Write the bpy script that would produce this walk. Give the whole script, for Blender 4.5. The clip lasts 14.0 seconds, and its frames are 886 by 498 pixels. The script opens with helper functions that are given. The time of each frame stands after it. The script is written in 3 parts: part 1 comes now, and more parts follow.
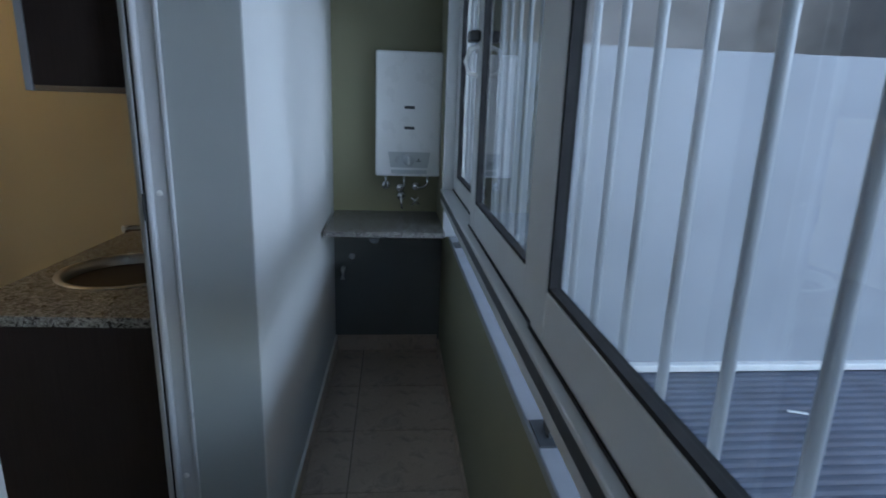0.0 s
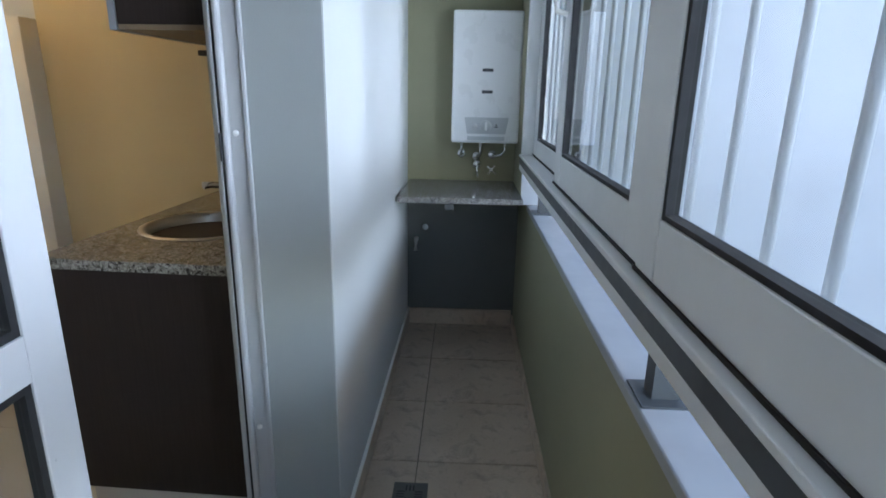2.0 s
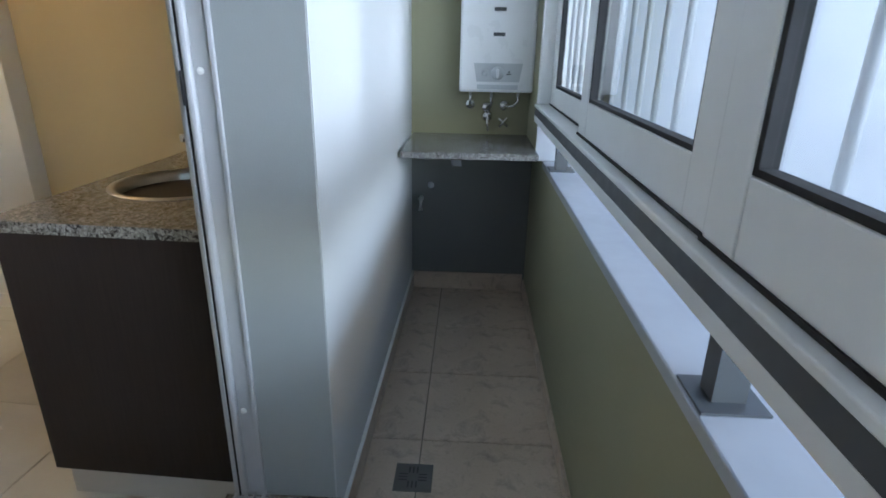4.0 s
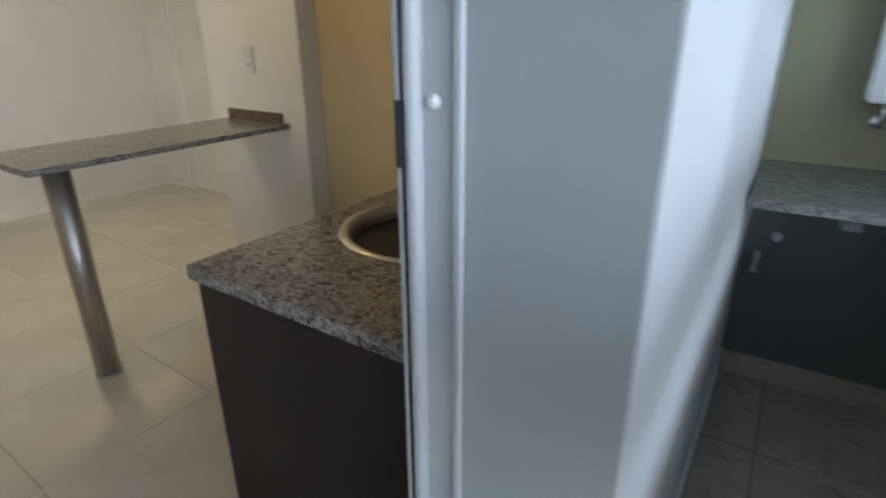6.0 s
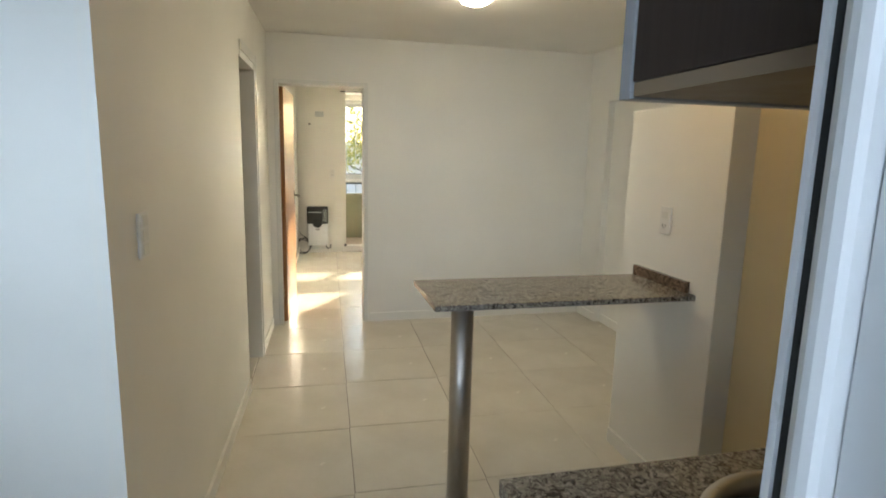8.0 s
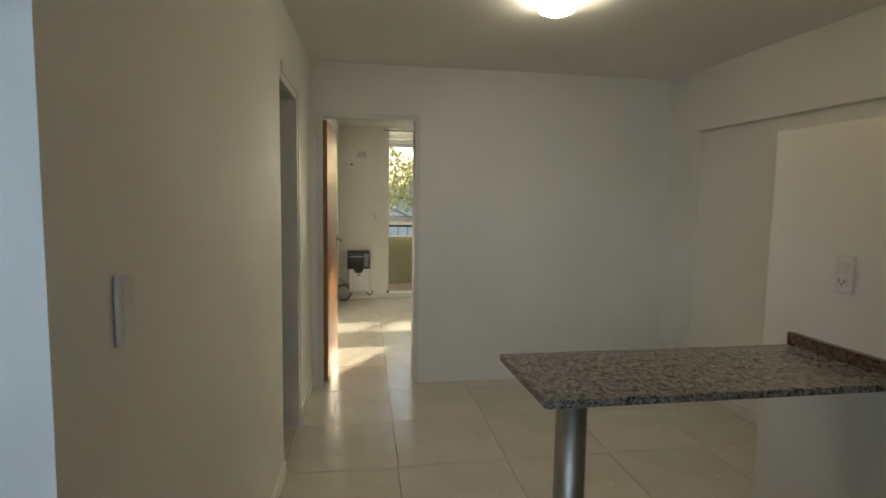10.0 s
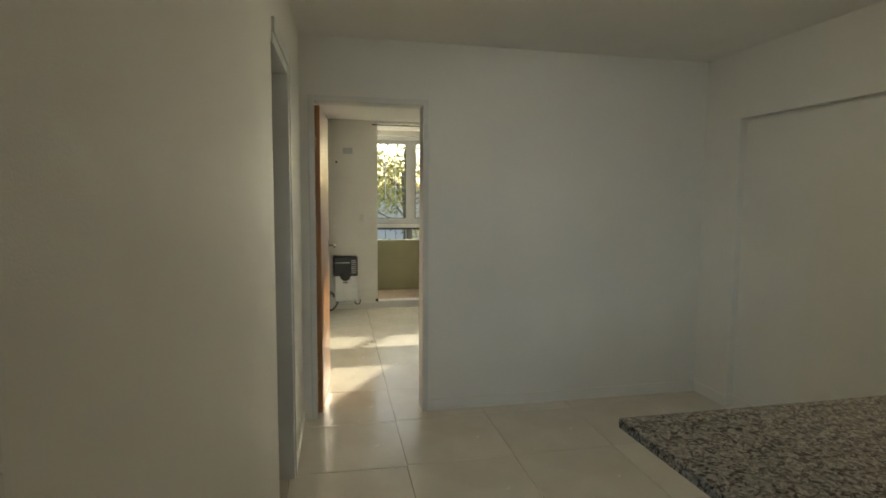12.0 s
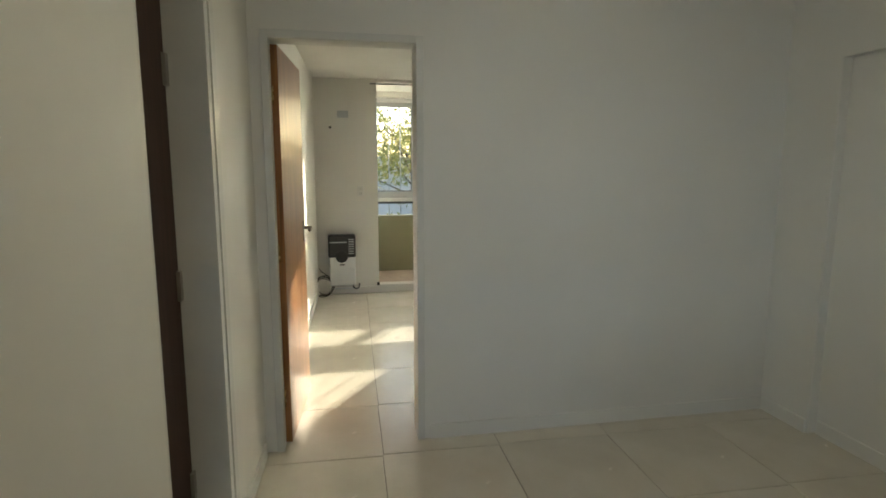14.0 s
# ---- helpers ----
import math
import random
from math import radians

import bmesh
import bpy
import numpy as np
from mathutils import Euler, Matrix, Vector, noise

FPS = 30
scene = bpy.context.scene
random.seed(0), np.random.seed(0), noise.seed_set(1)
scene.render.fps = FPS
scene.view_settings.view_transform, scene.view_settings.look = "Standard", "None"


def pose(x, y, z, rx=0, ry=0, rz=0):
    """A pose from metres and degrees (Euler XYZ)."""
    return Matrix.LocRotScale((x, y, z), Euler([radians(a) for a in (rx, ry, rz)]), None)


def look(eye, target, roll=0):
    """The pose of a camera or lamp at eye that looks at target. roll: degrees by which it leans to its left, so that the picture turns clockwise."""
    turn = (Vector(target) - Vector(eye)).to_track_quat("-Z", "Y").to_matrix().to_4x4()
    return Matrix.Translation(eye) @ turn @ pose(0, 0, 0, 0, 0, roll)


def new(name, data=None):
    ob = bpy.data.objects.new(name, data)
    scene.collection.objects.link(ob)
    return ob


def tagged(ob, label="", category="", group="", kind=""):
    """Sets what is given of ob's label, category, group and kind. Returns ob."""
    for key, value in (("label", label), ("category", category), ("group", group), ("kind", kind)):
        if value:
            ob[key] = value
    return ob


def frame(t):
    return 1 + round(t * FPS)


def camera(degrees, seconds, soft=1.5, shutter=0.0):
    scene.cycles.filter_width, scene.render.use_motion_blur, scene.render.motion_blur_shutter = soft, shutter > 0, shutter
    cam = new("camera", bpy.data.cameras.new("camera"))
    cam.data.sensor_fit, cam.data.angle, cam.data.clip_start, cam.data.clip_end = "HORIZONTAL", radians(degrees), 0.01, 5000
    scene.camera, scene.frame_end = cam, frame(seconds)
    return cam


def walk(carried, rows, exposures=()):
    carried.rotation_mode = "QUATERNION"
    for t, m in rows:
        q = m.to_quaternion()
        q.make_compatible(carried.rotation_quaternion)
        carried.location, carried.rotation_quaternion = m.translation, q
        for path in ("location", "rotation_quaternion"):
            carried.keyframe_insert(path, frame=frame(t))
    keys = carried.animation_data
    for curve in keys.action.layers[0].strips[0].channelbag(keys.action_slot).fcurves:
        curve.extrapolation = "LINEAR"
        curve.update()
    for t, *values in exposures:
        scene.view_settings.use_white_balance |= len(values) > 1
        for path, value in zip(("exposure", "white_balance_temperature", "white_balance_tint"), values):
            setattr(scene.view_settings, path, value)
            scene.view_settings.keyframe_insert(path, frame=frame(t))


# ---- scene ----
cam = camera(77.3, 14.0, soft=1.7, shutter=0.3)
PATH = [
    (0, (-0.851, 0.110, 1.516), (1.082, 0.006, 1.013), 1.95),
    (0.5, (-0.796, 0.140, 1.491), (1.142, 0.206, 1.003), 1.69),
    (1, (-0.763, 0.144, 1.447), (1.172, 0.280, 0.959), 1.45),
    (1.5, (-0.760, 0.146, 1.399), (1.172, 0.290, 0.903), 1.36),
    (2, (-0.771, 0.139, 1.382), (1.148, 0.283, 0.837), 1.13),
    (2.5, (-0.769, 0.132, 1.361), (1.129, 0.270, 0.745), 1.03),
    (2.7, (-0.770, 0.136, 1.352), (1.119, 0.268, 0.706), 1.1),
    (5, (-0.202, 0.215, 1.316), (1.627, 0.468, 0.547), 0.23),
    (5.5, (-0.016, 0.303, 1.303), (1.755, 0.859, 0.557), -0.57),
    (6, (0.114, 0.432, 1.345), (1.649, 1.474, 0.598), -0.27),
    (6.5, (0.251, 0.537, 1.374), (1.399, 1.991, 0.620), 0.37),
    (7, (0.306, 0.586, 1.406), (1.073, 2.286, 0.684), 1.0),
    (7.5, (0.335, 0.598, 1.445), (0.894, 2.444, 0.917), 1.68),
    (8, (0.36, 0.597, 1.46), (0.822, 2.514, 1.128), 1.35),
    (8.5, (0.356, 0.634, 1.47), (0.747, 2.582, 1.24), 1.22),
    (9, (0.343, 0.761, 1.446), (0.688, 2.722, 1.254), 1.05),
    (11.5, (0.19, 1.774, 1.418), (0.539, 3.735, 1.237), 0.5),
    (12, (0.148, 1.825, 1.405), (0.581, 3.77, 1.227), 0.4),
    (12.5, (0.14, 1.89, 1.391), (0.626, 3.822, 1.211), 0.4),
    (13, (0.236, 2.069, 1.386), (0.734, 3.994, 1.17), 0.2),
    (13.5, (0.353, 2.31, 1.399), (0.794, 4.241, 1.122), -0.1),
    (14, (0.409, 2.629, 1.406), (0.782, 4.573, 1.122), 0.0),
]
walk(cam, [(t, look(eye, target, roll)) for t, eye, target, roll in PATH],
     [(0.0, 1.62, 6000, 10), (1.5, 2.42, 6400, 12), (2.7, 2.83, 6550, 12), (5.0, 2.85, 6500, 11), (5.5, 2.6, 6500, 11), (6.0, 2.52, 6550, 11), (6.5, 2.72, 6700, 10),
      (7.0, 2.92, 6650, 9), (8.0, 2.54, 6600, 7), (9.0, 2.05, 6450, 7), (11.4, 1.16, 6550, 2), (12.5, 1.66, 6250, 3), (14.0, 1.62, 6150, 3)])

# world, sun and lamps
SUN_TO = Vector((0.525, 0.808, 0.253)).normalized()
world = bpy.data.worlds.new("sky")
scene.world = world
world.use_nodes = True
wn = world.node_tree.nodes
sky = wn.new("ShaderNodeTexSky")
sky.sky_type = 'NISHITA'
sky.sun_disc = False
sky.sun_elevation = radians(15.5)
sky.sun_rotation = radians(33)
world.node_tree.links.new(sky.outputs[0], wn["Background"].inputs[0])
wn["Background"].inputs[1].default_value = 0.15
sun = new("sun", bpy.data.lights.new("sun", 'SUN'))
sun.data.energy, sun.data.angle, sun.data.color = 5.0, radians(0.5), (1.0, 0.86, 0.66)
sun.matrix_world = look(SUN_TO * 30, (0, 0, 0))
# added area lamp, out of view, standing in for sky over the low roof
sky_lamp = new("sky_stand_in", bpy.data.lights.new("sky_stand_in", 'AREA'))
sky_lamp.data.shape, sky_lamp.data.size, sky_lamp.data.size_y = 'RECTANGLE', 6.5, 2.3
sky_lamp.data.energy, sky_lamp.data.color = 148.0, (0.65, 0.79, 1.0)
sky_lamp.matrix_world = look((-1.6, -5.8, 2.25), (-0.4, 0.6, 0.9))

# ---- materials ----
def material(name, build, rough=0.5, metal=0.0, **more):
    m = bpy.data.materials.new(name)
    m.use_nodes = True
    t = m.node_tree
    b = t.nodes["Principled BSDF"]
    b.inputs["Roughness"].default_value, b.inputs["Metallic"].default_value = rough, metal
    for k, v in more.items():
        b.inputs[k.replace("_", " ")].default_value = v
    build(t, b)
    return m

def rgba(c):
    return (c[0], c[1], c[2], 1.0)

def tex(t, kind, scale, **more):
    co = t.nodes.get("coords") or t.nodes.new("ShaderNodeTexCoord")
    co.name = "coords"
    n = t.nodes.new(kind)
    t.links.new(co.outputs["Object"], n.inputs["Vector"])
    n.inputs["Scale"].default_value = scale
    for k, v in more.items():
        n.inputs[k].default_value = v
    return n

def ramp(t, src, stops):
    r = t.nodes.new("ShaderNodeValToRGB")
    e = r.color_ramp.elements
    while len(e) < len(stops):
        e.new(0.5)
    for el, (p, c) in zip(e, stops):
        el.position, el.color = p, rgba(c)
    t.links.new(src, r.inputs[0])
    return r.outputs[0]

def mixed(t, a, b, f, mode='MIX'):
    m = t.nodes.new("ShaderNodeMix")
    m.data_type, m.blend_type = 'RGBA', mode
    for sock, v in ((m.inputs[0], f), (m.inputs[6], a), (m.inputs[7], b)):
        if isinstance(v, bpy.types.NodeSocket):
            t.links.new(v, sock)
        else:
            sock.default_value = v if isinstance(v, float) else rgba(v)
    return m.outputs[2]

def bump(t, b, src, strength, distance=0.002):
    n = t.nodes.new("ShaderNodeBump")
    n.inputs["Strength"].default_value, n.inputs["Distance"].default_value = strength, distance
    t.links.new(src, n.inputs["Height"])
    t.links.new(n.outputs[0], b.inputs["Normal"])

def paint(name, c, rough=0.6, blotch=0.06, grain=0.25):
    """Rolled wall paint with faint blotches and roller grain."""
    def build(t, b):
        n = tex(t, "ShaderNodeTexNoise", 1.7, Detail=4.0)
        d = tuple(v * (1 - blotch) for v in c)
        t.links.new(ramp(t, n.outputs[0], [(0.3, d), (0.7, c)]), b.inputs["Base Color"])
        g = tex(t, "ShaderNodeTexNoise", 260.0, Detail=3.0)
        bump(t, b, g.outputs[0], grain, 0.0015)
    return material(name, build, rough)

def tile_mat(name, c1, c2, stain, rough, relief=0.08, grime=0.0):
    def build(t, b):
        n = tex(t, "ShaderNodeTexNoise", 2.6, Detail=6.0, Roughness=0.6)
        base = ramp(t, n.outputs[0], [(0.3, c1), (0.72, c2)])
        f = tex(t, "ShaderNodeTexNoise", 90.0, Detail=3.0)
        base = mixed(t, base, stain, ramp(t, f.outputs[0], [(0.55, (0, 0, 0)), (0.8, (0.22, 0.22, 0.22))]))
        if grime:
            w = tex(t, "ShaderNodeTexNoise", 11.0, Detail=7.0, Roughness=0.72, Distortion=0.6)
            base = mixed(t, base, stain, ramp(t, w.outputs[0], [(0.50, (0, 0, 0)), (0.72, (grime,) * 3)]))
        info = t.nodes.new("ShaderNodeObjectInfo")
        var = ramp(t, info.outputs["Random"], [(0, (0.93, 0.93, 0.93)), (1, (1, 1, 1))])
        t.links.new(mixed(t, base, var, 1.0, 'MULTIPLY'), b.inputs["Base Color"])
        r = tex(t, "ShaderNodeTexNoise", 9.0, Detail=4.0)
        k = t.nodes.new("ShaderNodeMapRange")
        k.inputs[3].default_value, k.inputs[4].default_value = rough - 0.06, rough + 0.1
        t.links.new(r.outputs[0], k.inputs[0])
        t.links.new(k.outputs[0], b.inputs["Roughness"])
        bump(t, b, n.outputs[0], relief, 0.003)
    return material(name, build, rough)

def granite(name, dark, mid, light, k=1.0):
    def build(t, b):
        v = tex(t, "ShaderNodeTexVoronoi", 145.0 * k, Randomness=1.0)
        n = tex(t, "ShaderNodeTexNoise", 56.0 * k, Detail=5.0, Roughness=0.65, Distortion=1.6)
        fleck = tex(t, "ShaderNodeTexNoise", 300.0, Detail=3.0, Roughness=0.6)
        crystal = ramp(t, v.outputs["Color"], [(0.15, mid), (0.5, tuple(0.5 * (p + q) for p, q in zip(mid, light))), (0.85, light)])
        vein = ramp(t, n.outputs[0], [(0.42, (0.95, 0.95, 0.95)), (0.49, (0, 0, 0))])
        col = mixed(t, crystal, dark, vein)
        spot = ramp(t, fleck.outputs[0], [(0.60, (0, 0, 0)), (0.66, (0.8, 0.8, 0.8))])
        t.links.new(mixed(t, col, dark, spot), b.inputs["Base Color"])
    return material(name, build, 0.16)

def wood(name, c1, c2, rough, scale=1.0):
    def build(t, b):
        co = t.nodes.new("ShaderNodeTexCoord")
        mp = t.nodes.new("ShaderNodeMapping")
        mp.inputs["Scale"].default_value = (30 * scale, 30 * scale, 1.3 * scale)
        t.links.new(co.outputs["Object"], mp.inputs[0])
        n = t.nodes.new("ShaderNodeTexNoise")
        n.inputs["Scale"].default_value, n.inputs["Detail"].default_value, n.inputs["Distortion"].default_value = 1.6, 6.0, 0.8
        t.links.new(mp.outputs[0], n.inputs["Vector"])
        big = tex(t, "ShaderNodeTexNoise", 2.2, Detail=3.0)
        g = ramp(t, n.outputs[0], [(0.3, c1), (0.7, c2)])
        t.links.new(mixed(t, g, c1, ramp(t, big.outputs[0], [(0.35, (0, 0, 0)), (0.8, (0.5, 0.5, 0.5))])), b.inputs["Base Color"])
        bump(t, b, n.outputs[0], 0.12, 0.001)
    return material(name, build, rough)

def coated(name, c, rough=0.35, metal=0.0, scale=35.0, dirt=0.08):
    """Lacquered or plastic surface with slight unevenness and smudges."""
    def build(t, b):
        n = tex(t, "ShaderNodeTexNoise", 3.0, Detail=5.0)
        d = tuple(v * (1 - dirt) for v in c)
        t.links.new(ramp(t, n.outputs[0], [(0.35, d), (0.65, c)]), b.inputs["Base Color"])
        r = tex(t, "ShaderNodeTexNoise", scale, Detail=3.0)
        k = t.nodes.new("ShaderNodeMapRange")
        k.inputs[3].default_value, k.inputs[4].default_value = max(rough - 0.08, 0.03), rough + 0.1
        t.links.new(r.outputs[0], k.inputs[0])
        t.links.new(k.outputs[0], b.inputs["Roughness"])
    return material(name, build, rough, metal)

def plain(t, b):
    pass

WALL = paint("white wall paint", (0.80, 0.79, 0.74))
KWALL = paint("cream kitchen paint", (0.68, 0.585, 0.375))
CEIL = paint("ceiling paint", (0.86, 0.85, 0.81), 0.7)
# Wall under the laundry counter: the counter's shade is put into this grey.
COUNTER_SHADE = paint("shaded slate grey wall", (0.15, 0.152, 0.146), 0.8, 0.15)
OLIVE = paint("olive grey balcony paint", (0.26, 0.25, 0.155), 0.6, 0.1)
BALWALL = paint("pale grey balcony paint", (0.52, 0.535, 0.53), 0.55)
# Darker than BALWALL: shade on the sideways reveal is put into the colour.
SHADED_REVEAL = paint("grey green shaded reveal", (0.36, 0.385, 0.38), 0.6)
LTILE = tile_mat("cream porcelain tile", (0.60, 0.56, 0.47), (0.70, 0.665, 0.58), (0.52, 0.47, 0.37), 0.22)
BTILE = tile_mat("tan balcony tile", (0.45, 0.355, 0.27), (0.60, 0.49, 0.385), (0.13, 0.11, 0.09), 0.5, 0.2, 0.6)
GROUT = paint("grey grout", (0.20, 0.17, 0.14), 0.9, 0.2)
GRANITE = granite("speckled granite", (0.026, 0.022, 0.019), (0.155, 0.142, 0.122), (0.36, 0.345, 0.31))
GRANITE_G = granite("grey fine granite", (0.05, 0.047, 0.045), (0.14, 0.135, 0.128), (0.28, 0.275, 0.27), 1.7)
GRANITE_R = granite("reddish cut granite", (0.04, 0.028, 0.022), (0.11, 0.075, 0.055), (0.24, 0.17, 0.12))
WENGE = wood("dark wenge laminate", (0.021, 0.014, 0.0125), (0.029, 0.0195, 0.0175), 0.5, 3.0)
DOORWOOD = wood("varnished cedar", (0.20, 0.080, 0.022), (0.40, 0.18, 0.055), 0.3)
DOORDARK = wood("dark stained wood", (0.035, 0.016, 0.010), (0.065, 0.03, 0.02), 0.6)
WENGE.node_tree.nodes["Principled BSDF"].inputs["Specular IOR Level"].default_value = 0.25
EDGE = coated("grey melamine edge", (0.24, 0.25, 0.27), 0.35)
CABUNDER = coated("brown cabinet underside", (0.19, 0.135, 0.085), 0.45)
ALU = coated("white lacquered aluminium", (0.48, 0.49, 0.50), 0.3)
ALUGREY = coated("beige grey aluminium", (0.64, 0.65, 0.64), 0.35)
RUBBER = coated("black rubber gasket", (0.012, 0.012, 0.013), 0.85)
STEEL = coated("brushed steel", (0.46, 0.43, 0.39), 0.44, 1.0, 60.0)
SINKSTEEL = coated("satin sink steel", (0.50, 0.50, 0.49), 0.3, 1.0, 60.0)
CHROME = coated("chrome", (0.78, 0.78, 0.77), 0.1, 1.0)
BRASS = coated("worn brass", (0.55, 0.42, 0.22), 0.25, 1.0)
WHITE = coated("white enamel", (0.78, 0.79, 0.79), 0.28, scale=9.0, dirt=0.02)
PLASTIC = coated("white plastic", (0.75, 0.75, 0.72), 0.35, dirt=0.04)
GREYPL = coated("pale grey plastic", (0.52, 0.55, 0.56), 0.4)
BLACK = coated("black plastic", (0.02, 0.02, 0.022), 0.4)
DARKGREY = coated("dark grey steel", (0.06, 0.065, 0.07), 0.45)
FRAMEW = coated("white gloss woodwork", (0.70, 0.70, 0.66), 0.35)
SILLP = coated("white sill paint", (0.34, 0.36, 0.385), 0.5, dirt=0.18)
# White side wall: its bluish shade is put into the base colour.
SIDE_SHADE = paint("shaded white outdoor paint", (0.34, 0.365, 0.41), 0.7, 0.16)
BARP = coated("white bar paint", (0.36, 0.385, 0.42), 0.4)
ROOFS = coated("grey corrugated roofing", (0.12, 0.14, 0.19), 0.5, dirt=0.3)
GLASS = material("window glass", plain, 0.0, 0.0, Transmission_Weight=1.0, IOR=1.45, Base_Color=(0.97, 0.985, 0.98, 1))
LAMPW = material("warm lit opal glass", plain, 0.3, 0.0, Emission_Color=(1.0, 0.62, 0.26, 1), Emission_Strength=3.6, Base_Color=(0.85, 0.84, 0.8, 1))
LAMPG = material("lit opal glass", plain, 0.3, 0.0, Emission_Color=(1.0, 0.86, 0.64, 1), Emission_Strength=17.0, Base_Color=(0.85, 0.84, 0.8, 1))
BRICKISH = paint("beige rendered wall", (0.40, 0.36, 0.34), 0.85, 0.4)
BARK = wood("bark", (0.10, 0.085, 0.06), (0.19, 0.16, 0.12), 0.9)
def leafs(t, b):
    g = t.nodes.new("ShaderNodeNewGeometry")
    c = ramp(t, g.outputs["Random Per Island"], [(0, (0.08, 0.10, 0.03)), (0.6, (0.18, 0.19, 0.07)), (1, (0.32, 0.28, 0.12))])
    t.links.new(c, b.inputs["Base Color"])
    tl = t.nodes.new("ShaderNodeBsdfTranslucent")
    mx = t.nodes.new("ShaderNodeMixShader")
    t.links.new(mixed(t, c, (2.0, 1.85, 1.25), 1.0, 'MULTIPLY'), tl.inputs[0])
    t.links.new(b.outputs[0], mx.inputs[1])
    t.links.new(tl.outputs[0], mx.inputs[2])
    t.links.new(mx.outputs[0], t.nodes["Material Output"].inputs[0])
LEAF = material("leaves", leafs, 0.5)
GROUND = paint("grey pavement", (0.20, 0.19, 0.18), 0.9, 0.3)

# ---- building helpers ----
BASE = {}
PLACE = Matrix()

def B(bm, x0, x1, y0, y1, z0, z1, bevel=0.0):
    """Adds a box, with rounded edges if asked."""
    vs = [bm.verts.new((x, y, z)) for x in (x0, x1) for y in (y0, y1) for z in (z0, z1)]
    fs = [bm.faces.new([vs[i] for i in q]) for q in ((0, 1, 3, 2), (4, 6, 7, 5), (0, 4, 5, 1), (2, 3, 7, 6), (0, 2, 6, 4), (1, 5, 7, 3))]
    if bevel:
        es = list({e for f in fs for e in f.edges})
        bmesh.ops.bevel(bm, geom=es, offset=bevel, segments=2, affect='EDGES', profile=0.5)
    return bm

def boxes(*rows, bevel=0.0):
    bm = bmesh.new()
    for r in rows:
        B(bm, *r, bevel=bevel)
    return bm

def tube(points, radius, seg=10, bm=None):
    """A round bar or pipe along points."""
    bm = bm or bmesh.new()
    pts = [Vector(p) for p in points]
    rings = []
    up = Vector((0.13, 0.21, 0.97))
    for i, p in enumerate(pts):
        d = (pts[min(i + 1, len(pts) - 1)] - pts[max(i - 1, 0)]).normalized()
        a = d.cross(up if abs(d.dot(up)) < 0.95 else Vector((1, 0, 0))).normalized()
        b = d.cross(a)
        r = radius[i] if isinstance(radius, (list, tuple)) else radius
        rings.append([bm.verts.new(p + r * (math.cos(k * math.tau / seg) * a + math.sin(k * math.tau / seg) * b)) for k in range(seg)])
    for r0, r1 in zip(rings, rings[1:]):
        for k in range(seg):
            f = bm.faces.new((r0[k], r0[(k + 1) % seg], r1[(k + 1) % seg], r1[k]))
            f.smooth = True
    bm.faces.new(rings[0][::-1])
    bm.faces.new(rings[-1])
    return bm

def lathe(profile, centre, seg=40, axis='Z', caps=True):
    """Turns a profile of (radius, height) round an upright (or lying) axis."""
    bm = bmesh.new()
    rings = []
    c = Vector(centre)
    for r, h in profile:
        ring = []
        for k in range(seg):
            a = k * math.tau / seg
            u, v = r * math.cos(a), r * math.sin(a)
            ring.append(bm.verts.new(c + (Vector((u, v, h)) if axis == 'Z' else Vector((h, u, v)) if axis == 'X' else Vector((u, h, v)))))
        rings.append(ring)
    for r0, r1 in zip(rings, rings[1:]):
        for k in range(seg):
            f = bm.faces.new((r0[k], r0[(k + 1) % seg], r1[(k + 1) % seg], r1[k]))
            f.smooth = True
    if caps and profile[0][0] > 1e-4:
        bm.faces.new(rings[0])
    if caps and profile[-1][0] > 1e-4:
        bm.faces.new(rings[-1])
    bmesh.ops.remove_doubles(bm, verts=bm.verts, dist=1e-5)
    bmesh.ops.recalc_face_normals(bm, faces=bm.faces)
    return bm

def mesh_of(name, bm, mat):
    me = bpy.data.meshes.new(name)
    bmesh.ops.recalc_face_normals(bm, faces=bm.faces)
    bm.to_mesh(me)
    bm.free()
    me.materials.append(mat)
    return me

def thing(name, base, label, category, group="", turn=0.0):
    """An Empty at a thing's base, which carries its parts."""
    e = new(name)
    e.empty_display_size = 0.1
    e.matrix_basis = PLACE @ pose(*base, 0, 0, turn)
    BASE[e.name] = Vector(base)
    return tagged(e, label, category, group)

def part(name, bm, mat, parent, label=""):
    bm.transform(Matrix.Translation(-BASE[parent.name]))
    ob = new(name, mesh_of(name, bm, mat))
    ob.parent = parent
    BASE[ob.name] = BASE[parent.name]
    return tagged(ob, label)

def single(name, bm, mat, label, category, group=""):
    ob = new(name, mesh_of(name, bm, mat))
    ob.matrix_basis = PLACE.copy()
    BASE[ob.name] = Vector((0, 0, 0))
    return tagged(ob, label, category, group)

def setting(name, bm, mat, label=""):
    ob = new(name, mesh_of(name, bm, mat))
    ob.matrix_basis = PLACE.copy()
    BASE[ob.name] = Vector((0, 0, 0))
    return tagged(ob, label, kind="structure")

def wx(y):
    """The left wall of the living room runs slightly out of square."""
    return -0.105 + 0.0418 * (y - 2.05)

